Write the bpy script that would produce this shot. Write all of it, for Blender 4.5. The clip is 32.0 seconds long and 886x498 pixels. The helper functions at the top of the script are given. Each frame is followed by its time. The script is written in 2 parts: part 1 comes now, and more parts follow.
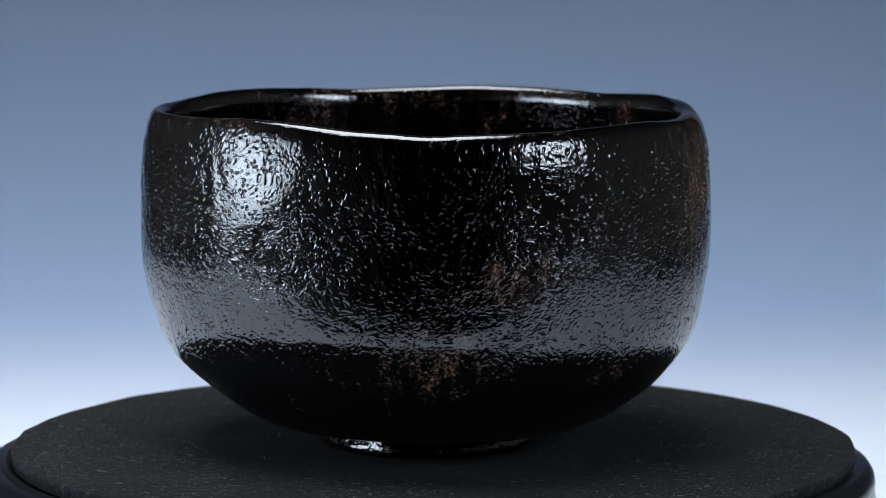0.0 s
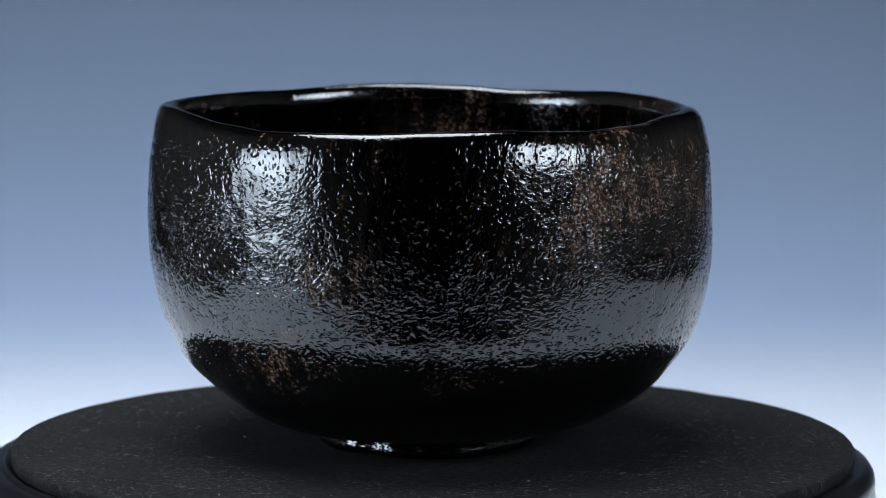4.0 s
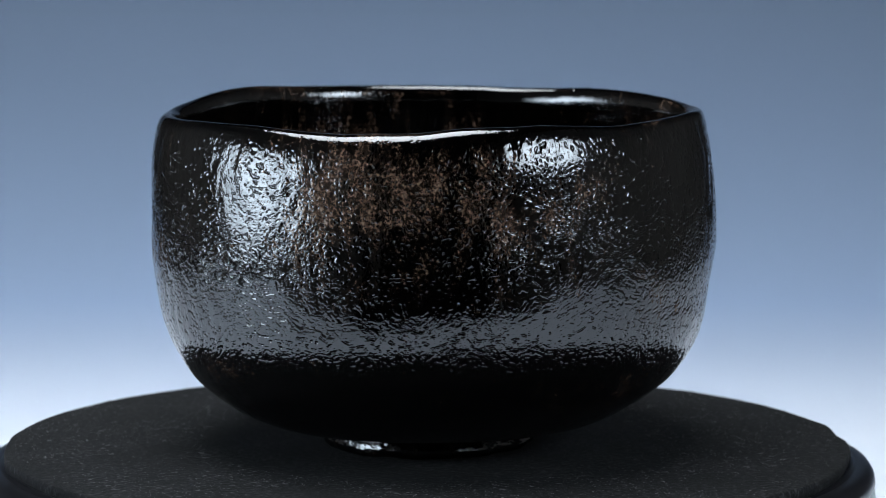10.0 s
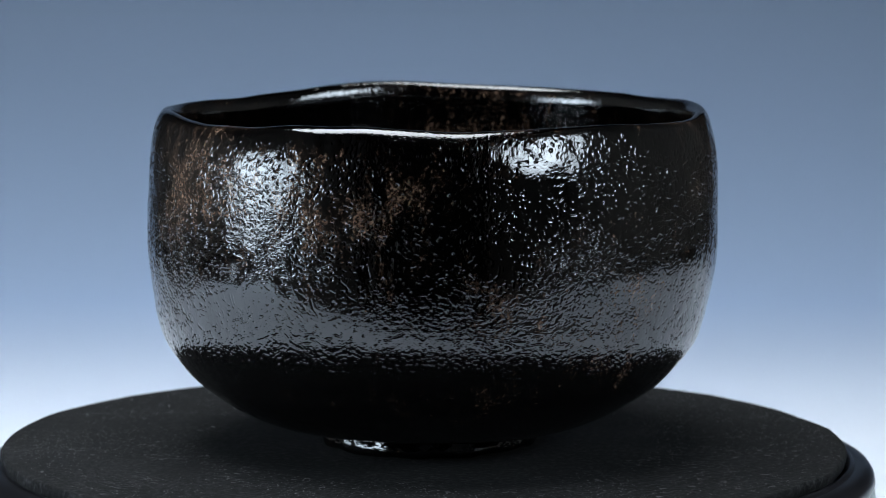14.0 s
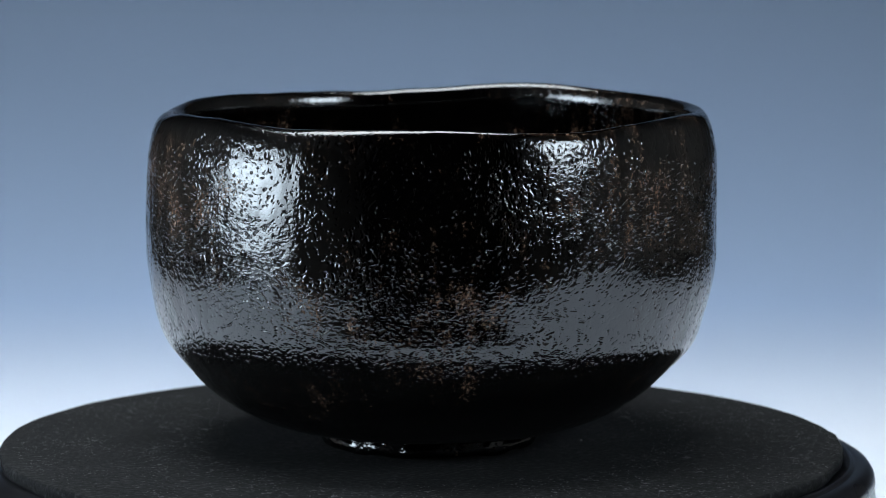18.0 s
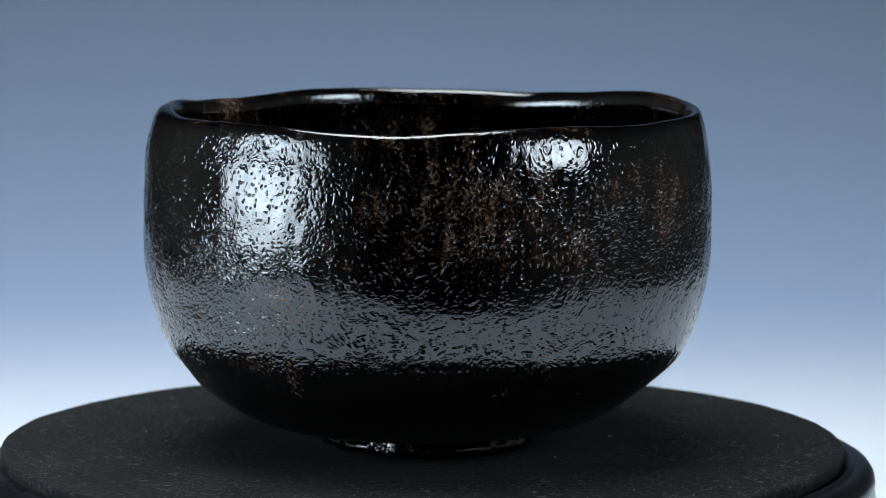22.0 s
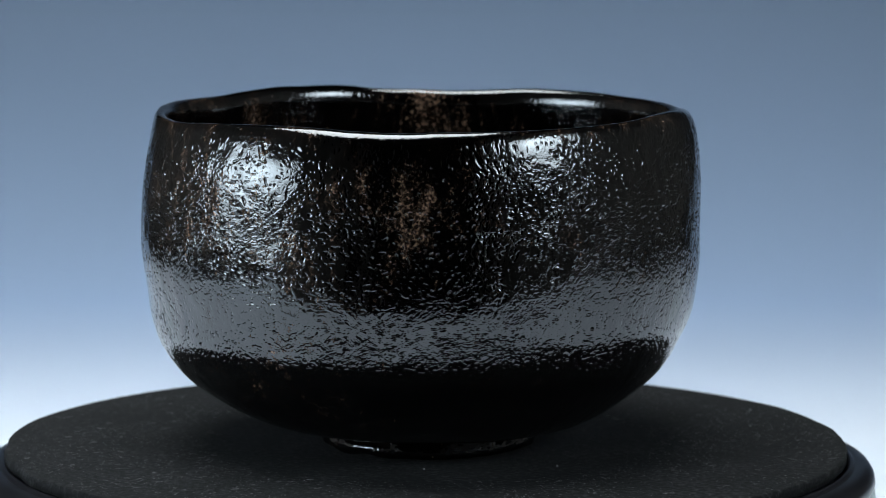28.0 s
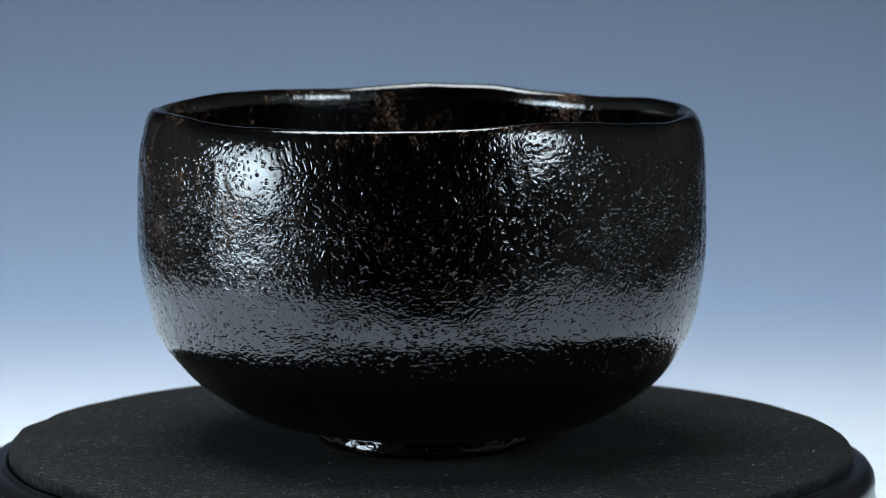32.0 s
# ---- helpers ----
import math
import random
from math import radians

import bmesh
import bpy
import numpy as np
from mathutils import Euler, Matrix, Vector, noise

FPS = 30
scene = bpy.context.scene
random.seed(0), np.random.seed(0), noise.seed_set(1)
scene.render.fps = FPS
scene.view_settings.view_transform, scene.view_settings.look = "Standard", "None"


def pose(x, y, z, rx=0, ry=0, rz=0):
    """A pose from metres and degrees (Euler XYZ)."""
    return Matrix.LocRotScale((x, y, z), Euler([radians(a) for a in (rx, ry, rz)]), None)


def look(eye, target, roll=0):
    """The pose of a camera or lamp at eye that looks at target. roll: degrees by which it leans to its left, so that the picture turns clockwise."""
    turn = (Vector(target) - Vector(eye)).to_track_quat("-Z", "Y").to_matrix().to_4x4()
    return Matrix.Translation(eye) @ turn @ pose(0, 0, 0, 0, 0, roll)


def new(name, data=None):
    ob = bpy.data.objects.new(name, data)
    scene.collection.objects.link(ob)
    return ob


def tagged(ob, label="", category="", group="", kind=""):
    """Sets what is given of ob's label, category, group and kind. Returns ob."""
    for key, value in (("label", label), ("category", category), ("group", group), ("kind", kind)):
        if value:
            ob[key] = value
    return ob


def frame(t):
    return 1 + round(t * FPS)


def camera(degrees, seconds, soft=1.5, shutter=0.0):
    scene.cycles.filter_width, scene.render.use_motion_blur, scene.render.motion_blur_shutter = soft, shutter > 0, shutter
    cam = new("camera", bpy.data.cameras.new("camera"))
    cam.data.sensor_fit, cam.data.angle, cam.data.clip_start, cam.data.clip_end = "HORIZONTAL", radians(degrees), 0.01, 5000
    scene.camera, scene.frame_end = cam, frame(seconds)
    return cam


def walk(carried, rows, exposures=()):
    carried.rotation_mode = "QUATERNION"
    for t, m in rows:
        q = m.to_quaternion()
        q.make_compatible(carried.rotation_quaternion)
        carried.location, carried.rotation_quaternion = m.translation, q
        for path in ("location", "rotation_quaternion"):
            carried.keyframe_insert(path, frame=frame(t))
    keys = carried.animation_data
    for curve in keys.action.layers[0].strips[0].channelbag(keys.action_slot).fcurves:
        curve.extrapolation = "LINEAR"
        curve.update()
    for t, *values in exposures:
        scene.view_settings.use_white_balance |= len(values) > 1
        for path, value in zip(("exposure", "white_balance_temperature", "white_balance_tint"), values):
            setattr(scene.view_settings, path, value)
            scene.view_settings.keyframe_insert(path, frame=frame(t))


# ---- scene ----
# ---- camera ----
TURN = 9.224  # degrees a second
CLIP = 32.0
cam = camera(14.0, CLIP, soft=0.5)
EYE = pose(0, -0.7478, 0.1357, 90 - 7.235, 0, -0.2417) @ pose(0, 0, 0, 0, 0, 0.081)
cam.data.dof.use_dof = True
cam.data.dof.focus_distance = 0.705
cam.data.dof.aperture_fstop = 32.0
# the picture drifts a little brighter and greener
walk(cam, [(0, EYE), (CLIP, EYE)], [(0, -0.06, 6500, 12), (8, -0.03, 6500, 10.5), (20, 0.0, 6570, 8), (CLIP, 0.01, 6600, 6)])

# ---- world ----
world = bpy.data.worlds.new("world")
scene.world = world
world.use_nodes = True
world.node_tree.nodes["Background"].inputs[0].default_value = (0.5, 0.6, 0.8, 1)
world.node_tree.nodes["Background"].inputs[1].default_value = 0.02

TOP_LIGHT, LEFT_LIGHT, RIGHT_LIGHT = 12.8, 17.0, 18.6
TABLE_Z = -0.045


# ---- helpers of this scene ----
def mesh_from(name, bm, material, smooth=True):
    me = bpy.data.meshes.new(name)
    bm.to_mesh(me)
    bm.free()
    me.materials.append(material)
    if smooth:
        me.polygons.foreach_set("use_smooth", [True] * len(me.polygons))
    return me


def part(name, bm, material, parent, label="", smooth=True):
    ob = new(name, bm if isinstance(bm, bpy.types.Mesh) else mesh_from(name, bm, material, smooth))
    ob.parent = parent
    if label:
        ob["label"] = label
    return ob


def grid_mesh(name, rings, material):
    """A surface from an array of rings (ring, column, xyz), each ring closed round."""
    n, m, _ = rings.shape
    idx = np.arange(n * m).reshape(n, m)
    a, b = idx[:-1], idx[1:]
    quads = np.stack([a, np.roll(a, -1, 1), np.roll(b, -1, 1), b], -1).reshape(-1, 4)
    me = bpy.data.meshes.new(name)
    me.vertices.add(n * m)
    me.vertices.foreach_set("co", rings.reshape(-1))
    me.loops.add(quads.size)
    me.loops.foreach_set("vertex_index", quads.reshape(-1))
    me.polygons.add(len(quads))
    me.polygons.foreach_set("loop_start", np.arange(0, quads.size, 4))
    me.polygons.foreach_set("use_smooth", np.ones(len(quads), bool))
    me.update(calc_edges=True)
    me.validate()
    me.materials.append(material)
    return me


def lathe(profile, segments=128, wobble=None, centre=(0, 0)):
    """A turned body from (radius, height) pairs, bottom first; ends are capped."""
    bm = bmesh.new()
    rings = []
    for r, z in profile:
        ring = []
        for i in range(segments):
            a = 2 * math.pi * i / segments
            k = r * (1 + (wobble(a) if wobble else 0))
            ring.append(bm.verts.new((centre[0] + k * math.sin(a), centre[1] - k * math.cos(a), z)))
        rings.append(ring)
    for lo, hi in zip(rings, rings[1:]):
        for i in range(segments):
            j = (i + 1) % segments
            bm.faces.new((lo[i], lo[j], hi[j], hi[i]))
    bm.faces.new(rings[0][::-1])
    bm.faces.new(rings[-1])
    return bm


def box(x0, x1, y0, y1, z0, z1, bevel=0.0):
    bm = bmesh.new()
    bmesh.ops.create_cube(bm, size=1)
    for v in bm.verts:
        v.co = ((x0 + x1) / 2 + v.co.x * (x1 - x0), (y0 + y1) / 2 + v.co.y * (y1 - y0), (z0 + z1) / 2 + v.co.z * (z1 - z0))
    if bevel:
        bmesh.ops.bevel(bm, geom=list(bm.edges), offset=bevel, segments=3, affect="EDGES", profile=0.5)
    return bm


def fourier(a, mean, cosines, sines):
    v = np.full_like(a, mean)
    for k, (c, s) in enumerate(zip(cosines, sines), 1):
        v = v + c * np.cos(k * a) + s * np.sin(k * a)
    return v


def lattice(u, v, nu, nv, seed, sharp=False):
    """Value noise in -1..1 over u (round, 0..1, nu cells) and v (0..1, nv cells), smooth or in flat facets."""
    rng = np.random.RandomState(seed)
    g = rng.uniform(-1, 1, (nu, nv + 2))
    x, y = (u % 1.0) * nu, np.clip(v, 0, 0.9999) * nv
    i, j = np.floor(x).astype(int), np.floor(y).astype(int)
    fx, fy = x - i, y - j
    if not sharp:
        fx, fy = fx * fx * (3 - 2 * fx), fy * fy * (3 - 2 * fy)
    i0, i1 = i % nu, (i + 1) % nu
    return (g[i0, j] * (1 - fx) + g[i1, j] * fx) * (1 - fy) + (g[i0, j + 1] * (1 - fx) + g[i1, j + 1] * fx) * fy


# ---- materials ----
def material(name):
    m = bpy.data.materials.new(name)
    m.use_nodes = True
    nt = m.node_tree
    return m, nt, nt.nodes["Principled BSDF"]


def node(nt, kind, **kw):
    n = nt.nodes.new(kind)
    for key, value in kw.items():
        n.inputs[key].default_value = value
    return n


def noise_node(nt, vec, scale, detail=3.0, rough=0.55):
    n = node(nt, "ShaderNodeTexNoise", Scale=scale, Detail=detail, Roughness=rough)
    nt.links.new(vec, n.inputs["Vector"])
    return n.outputs["Fac"]


def ramp(nt, fac, stops):
    n = nt.nodes.new("ShaderNodeValToRGB")
    el = n.color_ramp.elements
    while len(el) < len(stops):
        el.new(0.5)
    for e, (pos, col) in zip(el, stops):
        e.position, e.color = pos, (*col, 1) if len(col) == 3 else col
    nt.links.new(fac, n.inputs["Fac"])
    return n.outputs["Color"]


def math_node(nt, op, a, b, clamp=False):
    n = nt.nodes.new("ShaderNodeMath")
    n.operation, n.use_clamp = op, clamp
    for sock, val in zip(n.inputs, (a, b)):
        if isinstance(val, (int, float)):
            sock.default_value = val
        else:
            nt.links.new(val, sock)
    return n.outputs[0]


def bump(nt, height, strength, distance, normal=None):
    n = node(nt, "ShaderNodeBump", Strength=strength, Distance=distance)
    nt.links.new(height, n.inputs["Height"])
    if normal:
        nt.links.new(normal, n.inputs["Normal"])
    return n.outputs["Normal"]


def plain_material(name, colour, rough, spec=0.5, metal=0.0, grain=(200, 0.15), relief=0.0):
    m, nt, bsdf = material(name)
    obj = nt.nodes.new("ShaderNodeTexCoord").outputs["Object"]
    f = noise_node(nt, obj, grain[0])
    lo, hi = [c * (1 - grain[1]) for c in colour], [min(1, c * (1 + grain[1])) for c in colour]
    nt.links.new(ramp(nt, f, [(0.3, lo), (0.7, hi)]), bsdf.inputs["Base Color"])
    nt.links.new(ramp(nt, noise_node(nt, obj, grain[0] * 0.2), [(0.3, (rough * 0.85,) * 3), (0.7, (min(1, rough * 1.15),) * 3)]), bsdf.inputs["Roughness"])
    bsdf.inputs["Specular IOR Level"].default_value = spec
    bsdf.inputs["Metallic"].default_value = metal
    if relief:
        nt.links.new(bump(nt, noise_node(nt, obj, grain[0] * 2), 0.5, relief), bsdf.inputs["Normal"])
    return m


def glaze_material():
    """Black lead glaze, breaking to iron brown where it ran thin; the pits and ripples are in the mesh."""
    m, nt, bsdf = material("black_glaze")
    obj = nt.nodes.new("ShaderNodeTexCoord").outputs["Object"]
    att = nt.nodes.new("ShaderNodeAttribute")
    att.attribute_name = "iron"
    iron = att.outputs["Fac"]
    tall = node(nt, "ShaderNodeMapping", Scale=(1, 1, 0.33))
    nt.links.new(obj, tall.inputs["Vector"])
    streaks = noise_node(nt, tall.outputs["Vector"], 280, 3, 0.65)
    coarse = noise_node(nt, obj, 90, 3, 0.6)
    grain = noise_node(nt, obj, 1250, 2, 0.7)
    fine = noise_node(nt, obj, 1500, 2, 0.6)
    speck = math_node(nt, "ADD", math_node(nt, "MULTIPLY", streaks, 0.85), math_node(nt, "ADD", math_node(nt, "MULTIPLY", grain, 0.75), math_node(nt, "MULTIPLY", coarse, 0.35)))
    mask = math_node(nt, "MULTIPLY", math_node(nt, "SUBTRACT", math_node(nt, "ADD", math_node(nt, "MULTIPLY", iron, 0.20), speck), 1.14), 4.2, True)
    brown = ramp(nt, fine, [(0.32, (0.012, 0.0075, 0.005)), (0.52, (0.054, 0.031, 0.0205)), (0.70, (0.19, 0.126, 0.088))])
    black = ramp(nt, streaks, [(0.3, (0.0002, 0.0002, 0.0003)), (0.7, (0.0008, 0.0006, 0.0005))])
    mix = nt.nodes.new("ShaderNodeMix")
    mix.data_type = "RGBA"
    nt.links.new(mask, mix.inputs[0])
    nt.links.new(black, mix.inputs[6])
    nt.links.new(brown, mix.inputs[7])
    nt.links.new(mix.outputs[2], bsdf.inputs["Base Color"])
    rough = math_node(nt, "ADD", math_node(nt, "MULTIPLY", mask, 0.05), math_node(nt, "ADD", math_node(nt, "MULTIPLY", coarse, 0.04), 0.015))
    nt.links.new(rough, bsdf.inputs["Roughness"])
    bsdf.inputs["IOR"].default_value = 1.66
    # the finest crawl of the glaze, strongest where it is thin
    thin = nt.nodes.new("ShaderNodeAttribute")
    thin.attribute_name = "thin"
    flat = node(nt, "ShaderNodeMapping", Scale=(1, 1, 1.5))
    nt.links.new(obj, flat.inputs["Vector"])
    crawl = ramp(nt, noise_node(nt, flat.outputs["Vector"], 2200, 1, 0.5), [(0.58, (1, 1, 1)), (0.76, (0, 0, 0))])
    height = math_node(nt, "MULTIPLY", math_node(nt, "MULTIPLY", crawl, thin.outputs["Fac"]), 0.000025)
    nt.links.new(bump(nt, math_node(nt, "ADD", height, math_node(nt, "MULTIPLY", fine, 0.00002)), 1.0, 1.0), bsdf.inputs["Normal"])
    return m


def felt_material():
    m, nt, bsdf = material("black_felt")
    obj = nt.nodes.new("ShaderNodeTexCoord").outputs["Object"]
    fib = noise_node(nt, obj, 750, 4, 0.8)
    cloud = noise_node(nt, obj, 60, 4, 0.6)
    both = math_node(nt, "ADD", math_node(nt, "MULTIPLY", fib, 0.8), math_node(nt, "MULTIPLY", cloud, 0.2))
    nt.links.new(ramp(nt, both, [(0.36, (0.0045, 0.0045, 0.0048)), (0.52, (0.0085, 0.0085, 0.0087)), (0.68, (0.045, 0.045, 0.046))]), bsdf.inputs["Base Color"])
    bsdf.inputs["Roughness"].default_value = 0.95
    bsdf.inputs["Specular IOR Level"].default_value = 0.15
    nt.links.new(bump(nt, fib, 0.7, 0.0004), bsdf.inputs["Normal"])
    return m


def paper_material():
    """Gradation paper: white at the foot, running to blue further back."""
    m, nt, bsdf = material("gradation_paper")
    obj = nt.nodes.new("ShaderNodeTexCoord").outputs["Object"]
    sep = nt.nodes.new("ShaderNodeSeparateXYZ")
    nt.links.new(obj, sep.inputs[0])
    mr = node(nt, "ShaderNodeMapRange")
    mr.inputs[1].default_value, mr.inputs[2].default_value = 0.0, 1.0
    nt.links.new(sep.outputs["Y"], mr.inputs[0])
    nt.links.new(ramp(nt, mr.outputs[0], [(0.25, (0.755, 0.80, 0.88)), (0.5, (0.42, 0.54, 0.75)), (0.9, (0.257, 0.335, 0.458))]), bsdf.inputs["Base Color"])
    bsdf.inputs["Roughness"].default_value = 0.85
    bsdf.inputs["Specular IOR Level"].default_value = 0.2
    nt.links.new(bump(nt, noise_node(nt, obj, 900, 3), 0.2, 0.0001), bsdf.inputs["Normal"])
    return m


def glow_material(name, strength, colour, edge):
    m, nt, bsdf = material(name)
    bsdf.inputs["Base Color"].default_value = (0.8, 0.8, 0.8, 1)
    bsdf.inputs["Emission Color"].default_value = (*colour, 1)
    # brightest over the lamp, falling off towards the seams
    gen = nt.nodes.new("ShaderNodeTexCoord").outputs["Generated"]
    off = nt.nodes.new("ShaderNodeVectorMath")
    off.operation = "MULTIPLY_ADD"
    nt.links.new(gen, off.inputs[0])
    off.inputs[1].default_value, off.inputs[2].default_value = (2, 2, 0), (-1, -1, 0)
    dist = nt.nodes.new("ShaderNodeVectorMath")
    dist.operation = "LENGTH"
    nt.links.new(off.outputs[0], dist.inputs[0])
    fall = ramp(nt, dist.outputs["Value"], [(0.25, (1, 1, 1)), (0.95, (edge, edge, edge))])
    nt.links.new(math_node(nt, "MULTIPLY", fall, strength), bsdf.inputs["Emission Strength"])
    return m


GLAZE = glaze_material()
FELT = felt_material()
PAPER = paper_material()
NAVY = plain_material("dark_lacquer", (0.006, 0.006, 0.0075), 0.30, spec=0.35, grain=(120, 0.2))
WHITE_PLASTIC = plain_material("white_plastic", (0.78, 0.80, 0.82), 0.4, grain=(300, 0.06))
DARK_WOOD = plain_material("dark_table", (0.02, 0.018, 0.017), 0.6, grain=(30, 0.3))
WALL = plain_material("dark_wall", (0.03, 0.03, 0.033), 0.9, grain=(8, 0.2))
PLASTER = plain_material("warm_grey_plaster", (0.46, 0.43, 0.40), 0.9, grain=(6, 0.12))
BLACK_CLOTH = plain_material("black_nylon", (0.012, 0.012, 0.013), 0.7, grain=(400, 0.2))
LINT = plain_material("pale_lint", (0.14, 0.14, 0.142), 0.9, grain=(900, 0.3))
GLOW_TOP = glow_material("top_diffuser", TOP_LIGHT, (0.86, 0.93, 1.0), 0.75)
GLOW_LEFT = glow_material("left_diffuser", LEFT_LIGHT, (0.70, 0.85, 1.0), 0.3)
GLOW_RIGHT = glow_material("right_diffuser", RIGHT_LIGHT, (0.74, 0.87, 1.0), 0.35)

# ---- the dark studio ----
ROOM = (-1.05, 1.05, -2.4, 2.6, -0.8, 1.9)
x0, x1, y0, y1, z0, z1 = ROOM
for name, dims in (("floor", (x0, x1, y0, y1, z0 - 0.1, z0)), ("ceiling", (x0, x1, y0, y1, z1, z1 + 0.1)),
                   ("wall_north", (x0, x1, y1, y1 + 0.1, z0, z1)), ("wall_south", (x0, x1, y0 - 0.1, y0, z0, z1)),
                   ("wall_west", (x0 - 0.1, x0, y0, y1, z0, z1)), ("wall_east", (x1, x1 + 0.1, y0, y1, z0, z1))):
    side = name in ("wall_west", "wall_east")
    tagged(new(name, mesh_from(name, box(*dims), PLASTER if side else WALL, False)), ("warm grey plaster studio " if side else "plain dark studio ") + name.split("_")[0], name.split("_")[0], kind="structure")

table = tagged(new("table"), "dark wooden table under the backdrop paper", "table")
table.location = (0, 0.5, z0)
part("tabletop", box(-0.66, 0.66, -0.692, 1.3, TABLE_Z - 0.035 - z0, TABLE_Z - 0.001 - z0, 0.003), DARK_WOOD, table)
for sx in (-0.6, 0.6):
    for sy in (-0.63, 1.24):
        part("leg", box(sx - 0.03, sx + 0.03, sy - 0.03, sy + 0.03, 0, TABLE_Z - 0.035 - z0, 0.003), DARK_WOOD, table)


def backdrop_sheet():
    """The paper sweep: flat on the table, then bending up gently at the back."""
    front, bend, radius, wide = -0.19, 0.42, 0.9, 0.36
    prof = [(front + (bend - front) * i / 20, TABLE_Z) for i in range(21)]
    prof += [(bend + radius * math.sin(a), TABLE_Z + radius * (1 - math.cos(a))) for a in (radians(80) * i / 40 for i in range(1, 41))]
    bm = bmesh.new()
    sheets = []
    for drop in (0.0, 0.0006):
        sheets.append([[bm.verts.new((wide * (2 * j / 24 - 1), y, z - drop)) for j in range(25)] for y, z in prof])
    top, low = sheets
    n = len(prof)
    for i in range(n - 1):
        for j in range(24):
            bm.faces.new((top[i][j], top[i][j + 1], top[i + 1][j + 1], top[i + 1][j]))
            bm.faces.new((low[i][j], low[i + 1][j], low[i + 1][j + 1], low[i][j + 1]))
        bm.faces.new((top[i][0], top[i + 1][0], low[i + 1][0], low[i][0]))
        bm.faces.new((top[i][24], low[i][24], low[i + 1][24], top[i + 1][24]))
    for j in range(24):
        bm.faces.new((top[0][j], low[0][j], low[0][j + 1], top[0][j + 1]))
        bm.faces.new((top[-1][j], top[-1][j + 1], low[-1][j + 1], low[-1][j]))
    return bm


tagged(new("backdrop", mesh_from("backdrop", backdrop_sheet(), PAPER)), "pale blue to white paper sweep on the table", "backdrop", kind="structure")


# ---- lights ----
def softbox(label, eye, target, width, height, glow, hung=False):
    thing = tagged(new("softbox"), label, "studio light", group="studio lights")
    thing.matrix_world = look(eye, target)
    w, h, d = width / 2, height / 2, 0.16
    corner = min(w, h) * 0.75
    outline = []
    for cx, cy, start in ((w - corner, h - corner, 0), (corner - w, h - corner, 90), (corner - w, corner - h, 180), (w - corner, corner - h, 270)):
        outline += [(cx + corner * math.cos(radians(start + 15 * i)), cy + corner * math.sin(radians(start + 15 * i))) for i in range(7)]
    k = len(outline)
    bm = bmesh.new()
    shells = [[bm.verts.new((x * s, y * s, z)) for x, y in outline] for s, z in ((1.0, 0.0), (0.3, d), (0.3 - 0.02, d - 0.004), (1.0 - 0.02, 0.0))]
    for p, q in zip(shells, shells[1:] + shells[:1]):
        for i in range(k):
            j = (i + 1) % k
            bm.faces.new((p[i], q[i], q[j], p[j]))
    bm.faces.new([bm.verts.new((x * 0.3, y * 0.3, d + 0.002)) for x, y in outline])
    part("housing", bm, BLACK_CLOTH, thing, "black cloth housing", False)
    bm = bmesh.new()
    front = [bm.verts.new((x * 0.975, y * 0.975, 0.004)) for x, y in outline]
    back = [bm.verts.new((x * 0.975, y * 0.975, 0.008)) for x, y in outline]
    bm.faces.new(front[::-1])
    bm.faces.new(back)
    for i in range(k):
        j = (i + 1) % k
        bm.faces.new((front[i], front[j], back[j], back[i]))
    part("diffuser", bm, glow, thing, "glowing white diffuser", False)
    # a pole down to the floor, or up to the ceiling
    base = thing.matrix_world.inverted()
    x, y, z = eye
    if hung:
        bm = bmesh.new()
        bmesh.ops.create_cone(bm, cap_ends=True, segments=16, radius1=0.012, radius2=0.012, depth=z1 - z - d, matrix=base @ pose(x, y, (z1 + z + d) / 2))
        part("pole", bm, BLACK_CLOTH, thing, "black pole")
    else:
        out = (Vector(eye) - Vector(target)).normalized()
        near, back = Vector(eye) + out * d, Vector(eye) + out * (d + 0.16)
        bm = bmesh.new()
        bmesh.ops.create_cone(bm, cap_ends=True, segments=16, radius1=0.014, radius2=0.014, depth=0.17, matrix=base @ Matrix.Translation((near + back) / 2) @ out.to_track_quat("Z", "Y").to_matrix().to_4x4())
        part("arm", bm, BLACK_CLOTH, thing, "short black arm")
        bm = bmesh.new()
        bmesh.ops.create_cone(bm, cap_ends=True, segments=16, radius1=0.012, radius2=0.012, depth=back.z + 0.03 - z0, matrix=base @ pose(back.x, back.y, (back.z + 0.03 + z0) / 2))
        part("pole", bm, BLACK_CLOTH, thing, "black pole")
        bm = bmesh.new()
        bmesh.ops.create_cone(bm, cap_ends=True, segments=32, radius1=0.12, radius2=0.11, depth=0.02, matrix=base @ pose(back.x, back.y, z0 + 0.01))
        part("foot", bm, BLACK_CLOTH, thing, "round black foot")
    return thing


softbox("black softbox with a glowing diffuser hanging overhead", (-0.10, 0.0, 0.62), (-0.10, 0.0, 0), 0.52, 0.44, GLOW_TOP, True)
softbox("tall black softbox with a glowing diffuser on a stand", (-0.48, -0.18, 0.105), (0, 0.08, 0.05), 0.345, 0.218, GLOW_LEFT)
softbox("small black softbox with a glowing diffuser on a stand", (0.60, -0.50, 0.36), (0, -0.24, 0.06), 0.42, 0.32, GLOW_RIGHT)

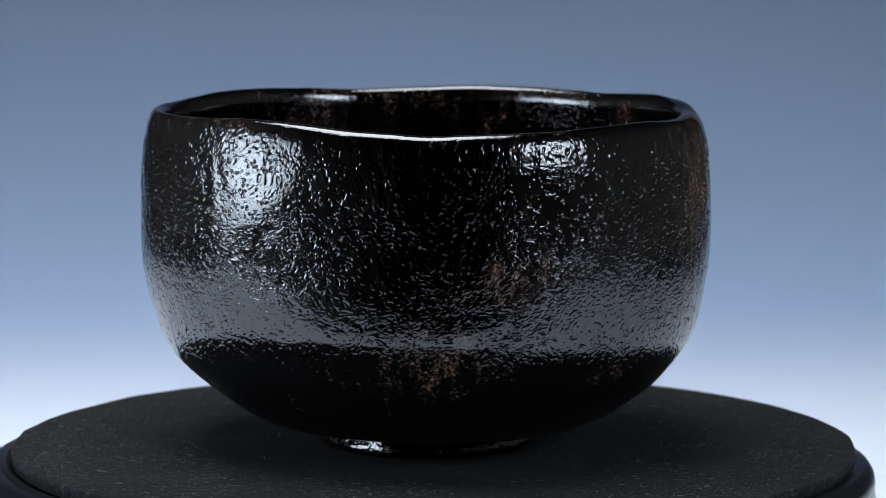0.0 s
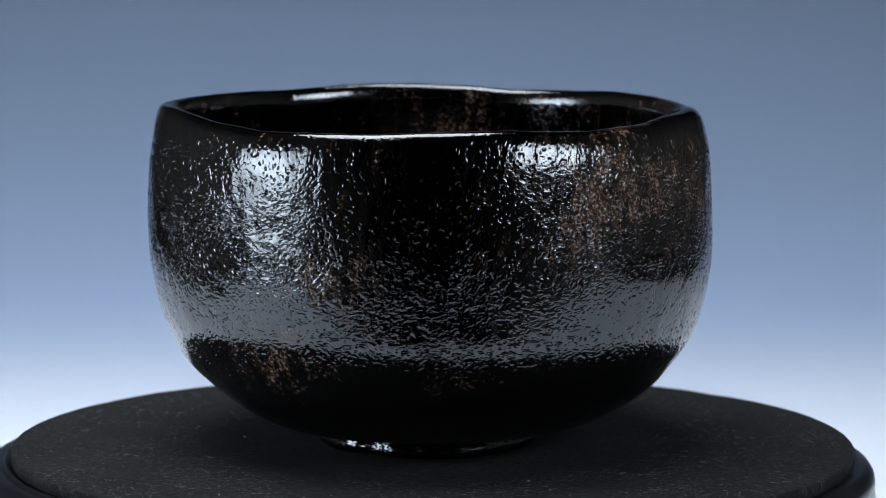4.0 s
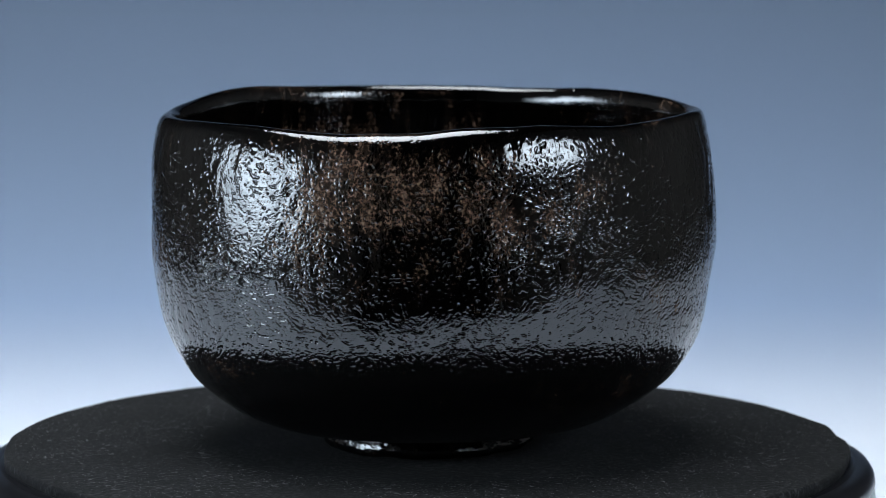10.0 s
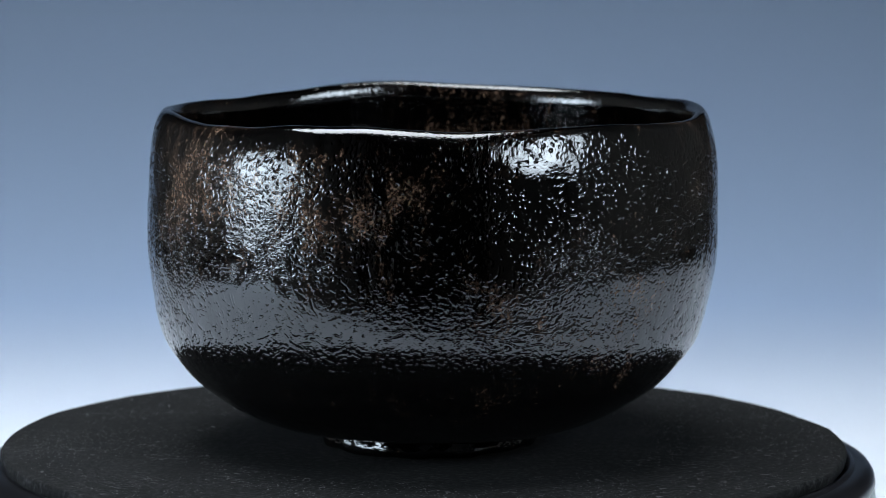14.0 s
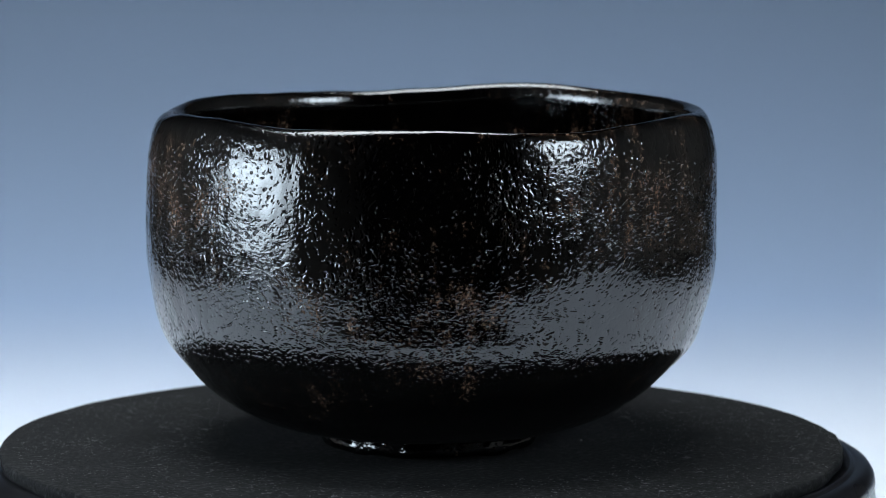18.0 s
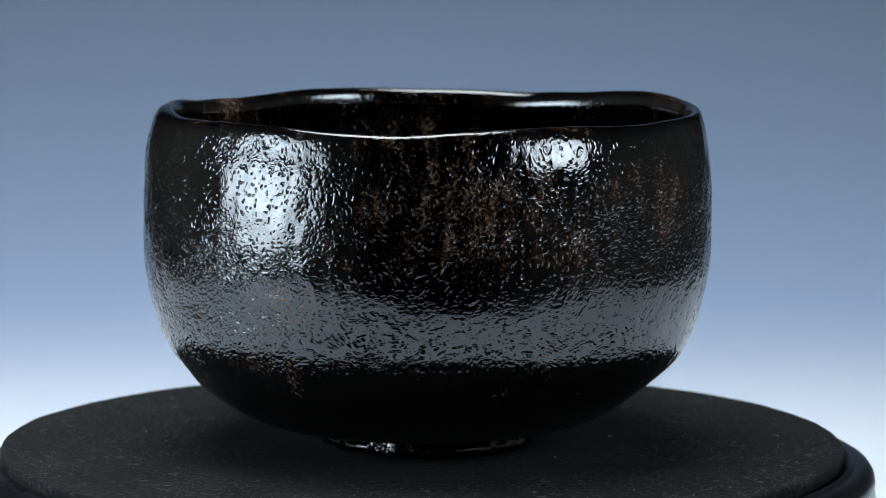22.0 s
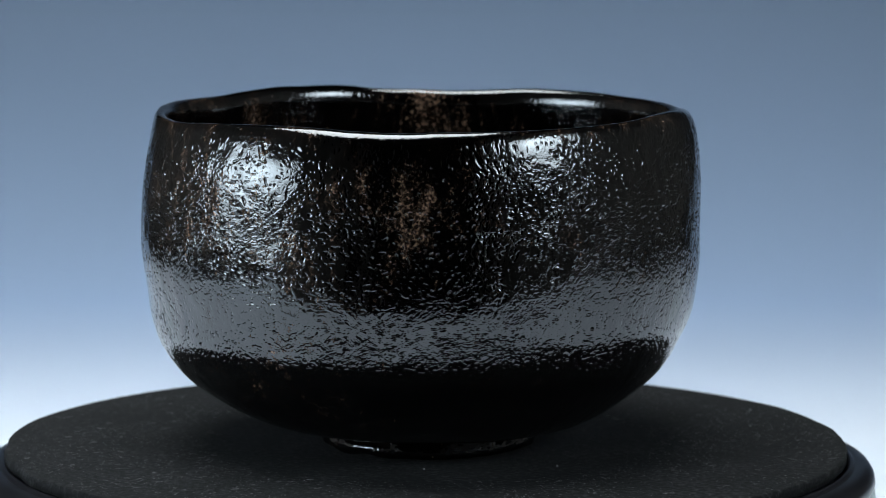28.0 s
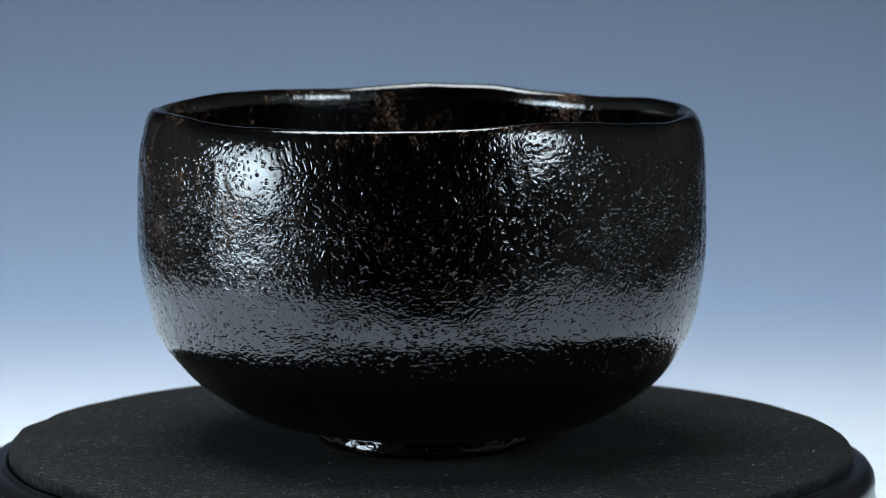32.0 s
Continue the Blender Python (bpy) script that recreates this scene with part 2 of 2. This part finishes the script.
# ---- turntable ----
turntable = tagged(new("turntable"), "round turntable with a white base and dark satin platter", "turntable")
turntable.location = (0, 0, TABLE_Z)
part("base", lathe([(0.086, 0), (0.0925, 0.002), (0.0938, 0.005), (0.0939, 0.034), (0.0937, 0.0362), (0.0920, 0.0371)], 200), WHITE_PLASTIC, turntable, "white plastic base")
platter = part("platter", lathe([(0.0920, 0.0372), (0.0932, 0.0377), (0.0936, 0.0387), (0.0934, 0.0399), (0.0927, 0.0410), (0.0914, 0.0418), (0.0897, 0.0421), (0.0893, 0.0420), (0.0891, 0.0424), (0.0886, 0.0428), (0.0881, 0.0425), (0.0879, 0.0420), (0.084, 0.0419)], 200), NAVY, turntable, "dark satin platter")

# ---- mat ----
MAT_CENTRE = (0.0013 * math.sin(radians(92)), -0.0013 * math.cos(radians(92)))


# corners and nicks that the scissors left: azimuth, reach, depth
NICKS = ((95, 6, 0.004), (152, 7, 0.005), (171, 4, -0.008), (188, 5, -0.010), (196, 4, 0.007), (230, 4, 0.006), (240, 6, -0.007), (262, 4, 0.006), (308, 6, 0.004), (331, 4, -0.005), (357, 4, 0.004), (16, 6, 0.005), (60, 10, 0.004))


def mat_edge(a):
    """The mat was cut by hand: small flats and nicks round the edge."""
    k = 0.0035 * noise.noise((3.1 * math.sin(a), 3.1 * math.cos(a), 0.3)) + 0.0025 * noise.noise((9 * math.sin(a), 9 * math.cos(a), 4.7)) + 0.0012 * noise.noise((40 * math.sin(a), 40 * math.cos(a), 1.7))
    for az, reach, depth in NICKS:
        d = abs((math.degrees(a) - az + 180) % 360 - 180) / reach
        k += depth * max(0.0, 1 - d)
    return k


mat = tagged(new("mat"), "round black felt mat with a hand-cut edge and lint", "mat")
part("felt", lathe([(0.0874, -0.0029), (0.0880, -0.0026), (0.0882, -0.0010), (0.0881, -0.0002), (0.0879, 0.0)], 480, mat_edge, MAT_CENTRE), FELT, mat)


# ---- tea bowl ----
KNOTS = (0.009, 0.014, 0.0185, 0.0225, 0.027, 0.033, 0.040, 0.048, 0.058, 0.066, 0.071)
# mean radius and first three turns of the outline at each height, in millimetres
OUTLINE = (
    (40.98, -0.60, 0.34, 0.11, 0.59, 0.22, 0.39),
    (48.17, -1.20, 0.29, 0.15, 0.66, 0.58, 0.37),
    (52.29, -1.26, -0.02, -0.13, 0.13, 0.57, 0.41),
    (54.70, -1.36, -0.21, -0.13, 0.01, 0.71, 0.38),
    (56.41, -1.21, -0.17, -0.08, 0.04, 0.54, 0.31),
    (57.77, -1.21, -0.38, 0.11, -0.20, 0.48, 0.21),
    (58.74, -1.31, -0.36, 0.10, -0.32, 0.45, 0.16),
    (58.90, -1.28, -0.35, -0.00, -0.35, 0.40, 0.08),
    (58.59, -1.13, -0.45, 0.19, -0.47, 0.51, 0.03),
    (57.47, -0.95, -0.49, 0.27, -0.54, 0.54, 0.03),
    (55.82, -0.74, -0.45, 0.05, -0.96, 0.40, 0.10),
)
RIM_RADIUS = (55.56, -1.01, -0.04, -0.21, 0.10, -1.05, 0.50, 0.21, 0.37)
# where the belly turns under early: azimuth, reach, depth
TUCKS = ((106, 32, 0.0011), (240, 36, 0.0009))
# shallow flats of the upper wall in millimetres, fourth to ninth turn
FLATS = ((0.04, 0.31), (-0.13, 0.02), (-0.045, 0.16), (0.034, -0.06), (0.054, 0.04), (0.006, -0.04))
RIM_HEIGHT = (70.46, -0.10, -0.17, -0.01, -0.36, -0.26, -0.03, 0.07, 0.01, -0.20, -0.33, -0.15, 0.00, 0.14, -0.23, 0.15, 0.03)


def spline(knots, values, z):
    """Natural cubic through rows of values at the knots."""
    k, n = np.array(knots), len(knots)
    h = np.diff(k)
    a, b = np.eye(n), np.zeros((n, n))
    for i in range(1, n - 1):
        a[i, i - 1:i + 2] = h[i - 1], 2 * (h[i - 1] + h[i]), h[i]
        b[i, i - 1:i + 2] = 6 / h[i - 1], -6 / h[i - 1] - 6 / h[i], 6 / h[i]
    v = np.array(values)
    m = np.linalg.solve(a, b @ v)
    i = np.clip(np.searchsorted(k, z) - 1, 0, n - 2)
    s, hh = (k[i + 1] - z) / h[i], h[i]
    t = 1 - s
    out = s[:, None] * v[i] + t[:, None] * v[i + 1]
    return out + ((s ** 3 - s) * hh ** 2 / 6)[:, None] * m[i] + ((t ** 3 - t) * hh ** 2 / 6)[:, None] * m[i + 1]


def bezier(p, n, skip=1):
    """Rows of a cubic through four (ring, 2) points, n steps, leaving out the first skip rows."""
    t = (np.arange(skip, n + 1) / n)[:, None, None]
    return (1 - t) ** 3 * p[0] + 3 * (1 - t) ** 2 * t * p[1] + 3 * (1 - t) * t * t * p[2] + t ** 3 * p[3]


def pits_and_blisters(rz, a, count):
    """Pinholes and small blisters of the glaze over the outside, as heights on the grid of the bowl."""
    rng = np.random.RandomState(41)
    n, m = rz.shape[:2]
    out = np.zeros((n, m))
    mean = rz.mean(1)
    last = int(n * 0.82)
    along = np.r_[0, np.cumsum(np.linalg.norm(np.diff(mean, axis=0), axis=1))]
    for _ in range(count):
        s = rng.uniform(0.0, along[last])
        i = int(np.searchsorted(along, s))
        r = mean[i, 0]
        if rng.rand() * 0.06 > r:
            continue
        size = 0.00014 + 0.00030 * rng.rand() ** 4
        j = rng.randint(m)
        wi = max(1, int(size / max(along[min(i + 1, n - 1)] - along[i], 1e-5)) + 1)
        wj = max(1, int(size / (r * 2 * np.pi / m)) + 1)
        ii = np.arange(max(0, i - wi), min(n, i + wi + 1))
        jj = np.arange(j - wj, j + wj + 1)
        slant, flat = rng.uniform(-0.7, 0.7), rng.uniform(0.8, 2.2)
        dv, dj = (along[ii] - along[i])[:, None], ((jj - j) * r * 2 * np.pi / m)[None, :]
        d2 = ((dv + slant * dj) ** 2 * flat + dj ** 2) / size ** 2
        bell = np.clip(1 - d2, 0, 1) ** 1.5
        out[np.ix_(ii, jj % m)] += bell * size * (-0.42 if rng.rand() < 0.75 else 0.2)
    return out


def bowl_body():
    m = 2600
    a = np.arange(m) * 2 * np.pi / m
    basis = np.stack([np.ones(m)] + [np.cos(k * a) for k in (1, 2, 3)] + [np.sin(k * a) for k in (1, 2, 3)])
    rr = fourier(a, RIM_RADIUS[0], RIM_RADIUS[1:5], RIM_RADIUS[5:]) / 1000
    zr = fourier(a, RIM_HEIGHT[0], RIM_HEIGHT[1:9], RIM_HEIGHT[9:]) / 1000
    flats = sum(c * np.cos(k * a) + t * np.sin(k * a) for k, (c, t) in enumerate(FLATS, 4)) / 1000
    rr += 0.5 * flats - 0.0009
    zr += 0.00015 * lattice(a / 2 / np.pi, 0 * a, 40, 1, 5)

    def wall(z):
        return spline(KNOTS, np.array(OUTLINE) / 1000, z) @ basis
    low = 0.010
    rows = []
    # underside, from the foot out to the wall
    start = np.stack([np.full(m, 0.0215), np.full(m, 0.0043)], -1)
    w0, w1 = wall(np.array([low]))[0], wall(np.array([low + 0.001]))[0]
    end = np.stack([w0, np.full(m, low)], -1)
    tangent = np.stack([w1 - w0, np.full(m, 0.001)], -1)
    tangent *= 6.0
    rows.append(bezier((start, start + np.array([0.007, 0.0004]), end - tangent, end), 24, 0))
    # outer wall
    zs = zr - 0.0058
    f = np.arange(1, 441) / 440
    zz = low + (zs - low) * f[:, None]
    cols = np.empty_like(zz)
    table_z = np.linspace(low, 0.071, 240)
    table_r = wall(table_z)
    for j in range(m):
        cols[:, j] = np.interp(zz[:, j], table_z, table_r[:, j])
    for az, reach, depth in TUCKS:
        d = ((np.degrees(a) - az + 180) % 360 - 180) / reach
        cols = cols - depth * np.exp(-d * d) * np.exp(-((zz - 0.0162) / 0.0038) ** 2)
    rows.append(np.stack([cols + flats * np.clip((zz - 0.030) / 0.015, 0, 1), zz], -1))
    # lip
    top = rows[-1][-1]
    slope = (rows[-1][-1] - rows[-1][-4])
    slope = slope / np.linalg.norm(slope, axis=1, keepdims=True)
    ridge = np.stack([rr, zr], -1)
    rows.append(bezier((top, top + slope * 0.0030, ridge + np.stack([np.clip(0.6 * (top[:, 0] - rr), 0.0012, 0.0026), 0 * a], -1), ridge), 30))
    inner = np.stack([rr - 0.0018, zr - 0.0042], -1)
    rows.append(bezier((ridge, ridge - np.array([0.0013, 0.0]), inner + np.array([-0.0001, 0.0026]), inner), 16))
    inside = sum(len(r) for r in rows) - 8
    # inside
    deep = np.stack([np.full(m, 0.034) + 0.4 * (rr - 0.0555), np.full(m, 0.0125)], -1)
    rows.append(bezier((inner, inner + np.array([0.0016, -0.034]), deep + np.array([0.019, 0.006]), deep), 30))
    centre = np.stack([np.full(m, 0.0002), np.full(m, 0.0095)], -1)
    rows.append(bezier((deep, deep - np.array([0.012, 0.003]), centre + np.array([0.008, 0.0]), centre), 8))
    rz = np.concatenate(rows)
    n = len(rz)
    # relief: throwing marks, hand-carved facets, blisters of the glaze
    u = np.broadcast_to(a / 2 / np.pi, (n, m))
    step = np.linalg.norm(np.diff(rz.mean(1), axis=0), axis=1)
    v = np.broadcast_to((np.r_[0, np.cumsum(step)] / step.sum())[:, None], (n, m))
    length = step.sum()
    wu = u + 0.0045 * lattice(u, v, 40, 24, 31) + 0.0012 * lattice(u, v, 170, 90, 32)
    wv = v + 0.009 * lattice(u, v, 36, 26, 33) + 0.0025 * lattice(u, v, 150, 100, 34)
    deg = np.degrees(a)[None, :]
    outside = (np.arange(n) < inside)[:, None]
    # where the iron shows
    iron = 0.35 * lattice(u, v, 14, 12, 11) + 0.25 * lattice(u, v, 50, 40, 12)
    iron = iron + np.exp(-((rz[..., 1] - zr) / 0.0035) ** 2) * (0.05 + 0.9 * lattice(u, 0 * v, 17, 1, 51))
    iron = iron + ~outside * (0.1 + 0.6 * lattice(u, v, 20, 30, 52))
    for spots, where in ((IRON, outside), (IRON_INSIDE, ~outside)):
        for az, z, sa, sz, k in spots:
            d = (deg - az + 180) % 360 - 180
            iron = iron + where * (k if where is outside else 0.8 * k) * np.exp(-(d / sa) ** 2 - ((rz[..., 1] - z) / sz) ** 2)
    belt = np.exp(-((rz[..., 1] - 0.028) / np.where(rz[..., 1] < 0.028, 0.0065, 0.009)) ** 2) * outside
    # the glaze pools smooth towards the foot
    pool = np.where(outside, np.clip((rz[..., 1] - 0.012) / 0.010, 0, 1), 1)
    # coarse drifts: rough where the glaze is thin, smooth where it is thick
    drift = 0.46 + 0.38 * lattice(u, v, 12, 10, 35) + 0.42 * lattice(u, v, 40, 34, 36) + 0.26 * np.clip(iron, 0, 1)
    drift = np.clip(drift, 0.05, 1.0) * (0.1 + 0.9 * pool)
    grains = lattice(wu, wv, 520, int(length / 0.00062), 3, True) + 0.35 * lattice(wu, wv, 900, int(length / 0.0004), 4, True)
    # dents where the glaze crawled: steep-sided, wider than tall, in drifts
    dents = 0.46 * lattice(wu, wv, 410, int(length / 0.0005), 40) + 0.36 * lattice(wu, wv, 740, int(length / 0.00032), 44) + 0.2 * lattice(wu, wv, 1150, int(length / 0.00024), 46)
    edge = 0.38 - 0.34 * drift - 0.06 * belt + 0.12 * (1 - pool)
    dents = np.clip(dents - edge, 0, 0.6)
    # pinholes over the upper wall, about as wide as tall
    holes = 0.7 * lattice(wu, wv, 720, int(length / 0.00049), 47) + 0.3 * lattice(wu, wv, 1200, int(length / 0.0003), 48)
    holes = np.clip(holes - 0.38 + 0.21 * drift - 0.25 * (1 - pool), 0, 0.6) * (1 - 0.9 * belt)
    relief = 0.00016 * lattice(u, v, 14, 12, 1) + 0.00007 * belt * lattice(u, v, 44, 22, 53) + 0.00004 * lattice(wu, wv, 70, 30, 2)
    relief = relief + 0.00007 * (1 - 0.6 * belt) * pool * lattice(wu, wv, 170, int(length / 0.004), 49)
    relief = relief + 0.00003 * (0.3 + 0.7 * drift) * lattice(wu, wv, 150, int(length / 0.002), 45)
    relief = relief + 0.000022 * drift * (1 - 0.5 * belt) * grains - 0.00022 * dents * (0.35 + 0.65 * belt) - 0.00031 * holes
    relief = relief + 0.00004 * np.clip(lattice(u, v, 11, 6, 37) + 0.3, 0, 1) * lattice(wu + 0.002 * lattice(u, v, 60, 40, 38), v, 300, 9, 39)
    relief = relief + pits_and_blisters(rz, a, 2600)
    calm = np.clip((inside + 4 - np.arange(n)) / 10, 0.15, 1)[:, None]
    # the lip is worn smooth
    relief = relief * calm * np.where(outside, np.clip((zr - rz[..., 1]) / 0.003, 0.25, 1), 1)
    du = np.gradient(rz, axis=0)
    nrm = np.stack([du[..., 1], -du[..., 0]], -1)
    nrm /= np.maximum(np.linalg.norm(nrm, axis=-1, keepdims=True), 1e-9)
    fade = np.clip(np.minimum(np.arange(n) / 12, (n - 1 - np.arange(n)) / 12), 0, 1)[:, None]
    rz = rz + nrm * (relief * fade)[..., None]
    rings = np.stack([rz[..., 0] * np.sin(a), -rz[..., 0] * np.cos(a), rz[..., 1]], -1)
    me = grid_mesh("body", rings, GLAZE)
    att = me.attributes.new("thin", "FLOAT", "POINT")
    att.data.foreach_set("value", (drift * (1 - 0.5 * belt)).astype(np.float32).reshape(-1))
    att = me.attributes.new("iron", "FLOAT", "POINT")
    att.data.foreach_set("value", iron.astype(np.float32).reshape(-1))
    return me


# where the iron shows: azimuth, height, spreads, amount
IRON = (
    (70, 0.056, 9, 0.012, 1.25), (80, 0.060, 8, 0.010, 1.1), (98, 0.056, 9, 0.011, 0.85), (112, 0.054, 10, 0.012, 0.85), (126, 0.060, 8, 0.010, 0.6),
    (12, 0.040, 9, 0.006, 0.9), (20, 0.031, 9, 0.008, 0.8), (2, 0.024, 10, 0.006, 0.6), (24, 0.042, 3, 0.007, 1.0), (355, 0.027, 14, 0.006, 0.8), (5, 0.018, 14, 0.005, 0.5), (40, 0.021, 14, 0.005, 0.9),
    (145, 0.034, 14, 0.006, 0.55), (168, 0.035, 14, 0.006, 0.55), (177, 0.034, 8, 0.008, 1.1), (172, 0.022, 12, 0.004, 0.5), (203, 0.056, 12, 0.010, 0.7), (218, 0.054, 10, 0.012, 0.9),
    (256, 0.055, 4, 0.009, 1.1), (246, 0.060, 9, 0.009, 0.7), (270, 0.050, 9, 0.012, 0.6), (300, 0.045, 14, 0.012, 0.4), (230, 0.054, 9, 0.012, 0.6),
)
IRON_INSIDE = (
    (125, 0.062, 14, 0.010, 1.5), (212, 0.062, 10, 0.008, 1.3), (265, 0.058, 9, 0.010, 1.2), (280, 0.064, 8, 0.006, 1.3), (292, 0.060, 10, 0.010, 1.3), (75, 0.060, 12, 0.010, 0.9), (20, 0.055, 25, 0.012, 0.5), (165, 0.056, 20, 0.010, 0.6),
)

bowl = tagged(new("tea_bowl"), "hand-shaped black glazed tea bowl with brown patches and a wavy rim", "tea bowl")
part("body", bowl_body(), GLAZE, bowl)


def foot_ring():
    """Low ring, pinched and lumpy, with the glaze pooled over it."""
    m, n = 1000, 70
    a = np.arange(m) * 2 * np.pi / m
    prof = np.array(((0.0213, 0.0058), (0.0218, 0.0046), (0.0222, 0.0032), (0.0225, 0.0018), (0.0221, 0.0006), (0.0205, 0.0), (0.0190, 0.0003), (0.0178, 0.0014), (0.0170, 0.0040), (0.0168, 0.0058)))
    f = np.linspace(0, len(prof) - 1, n)
    r, z = (spline(np.arange(len(prof)) * 1.0, prof, f)[:, k] for k in (0, 1))
    u, v = np.broadcast_to(a / 2 / np.pi, (n, m)), np.broadcast_to((f / f[-1])[:, None], (n, m))
    k = r[:, None] * (1 + 0.016 * lattice(u, 0 * v, 9, 1, 21) + 0.012 * lattice(u, v, 30, 3, 22)) + 0.00024 * lattice(u, v, 60, 6, 24) + 0.00004 * lattice(u, v, 240, 40, 25)
    h = z[:, None] + 0.0004 * lattice(u, v, 26, 2, 23) * np.sin(np.pi * v)
    rings = np.stack([k * np.sin(a), -k * np.cos(a), np.maximum(0.0, h)], -1)
    me = grid_mesh("foot_ring", rings[::-1], GLAZE)
    for name, value in (("iron", 0.4), ("thin", 0.6)):
        me.attributes.new(name, "FLOAT", "POINT").data.foreach_set("value", np.full(m * n, value, np.float32))
    return me


part("foot_ring", foot_ring(), GLAZE, bowl, "low lumpy glazed foot ring")


# ---- lint on the mat ----
def fibre(bm, x, y, length, width, turn, bend, z=0.0002):
    n, pts = 4, []
    for i in range(n + 1):
        s = i / n - 0.5
        px, py = s * length, bend * length * (s * s - 0.25) * 2
        pts.append((x + px * math.cos(turn) - py * math.sin(turn), y + px * math.sin(turn) + py * math.cos(turn)))
    rows = []
    for i, (px, py) in enumerate(pts):
        w = width * (0.4 if i in (0, n) else 1)
        nx, ny = -math.sin(turn) * w, math.cos(turn) * w
        rows.append([bm.verts.new((px + nx, py + ny, z)), bm.verts.new((px, py, z + 1.6 * width)), bm.verts.new((px - nx, py - ny, z))])
    for p, q in zip(rows, rows[1:]):
        bm.faces.new((p[0], q[0], q[1], p[1]))
        bm.faces.new((p[1], q[1], q[2], p[2]))


def lint_mesh(count):
    rng = random.Random(7)
    bm = bmesh.new()
    for _ in range(count):
        r, a = 0.0865 * math.sqrt(rng.uniform(0.3, 1)), rng.uniform(0, 2 * math.pi)
        if noise.noise((60 * r * math.sin(a), 60 * r * math.cos(a), 2.2)) < rng.uniform(-0.6, 0.5):
            continue
        long = rng.random() < 0.05
        length = rng.uniform(0.0007, 0.0016) if long else rng.uniform(0.0001, 0.0003)
        fibre(bm, r * math.sin(a), -r * math.cos(a), length, rng.uniform(0.000012, 0.000034), rng.uniform(0, math.pi), rng.uniform(-2.5, 2.5))
    return bm


tagged(part("lint", lint_mesh(10000), LINT, mat, "fine pale lint fibres", False), kind="stuff")
for r, az, size in ((0.0323, 257, 0.00022), (0.0389, 300.7, 0.00022), (0.0808, 16.4, 0.00028), (0.0716, 2.5, 0.00022)):
    bm = bmesh.new()
    bmesh.ops.create_icosphere(bm, subdivisions=1, radius=size, matrix=Matrix.Translation((r * math.sin(radians(az)), -r * math.cos(radians(az)), size * 0.8)))
    part("dust_speck", bm, LINT, mat, "pale speck of dust")


# ---- what turns ----
def motions():
    turns = [(t, -TURN * t) for t in range(int(CLIP) + 1)]
    walk(bowl, [(t, pose(0, 0, 0, 0, 0, d)) for t, d in turns])
    walk(mat, [(t, pose(0, 0, 0, 0, 0, d)) for t, d in turns])
    walk(platter, [(t, pose(0, 0, 0, 0, 0, d)) for t, d in turns])


motions()
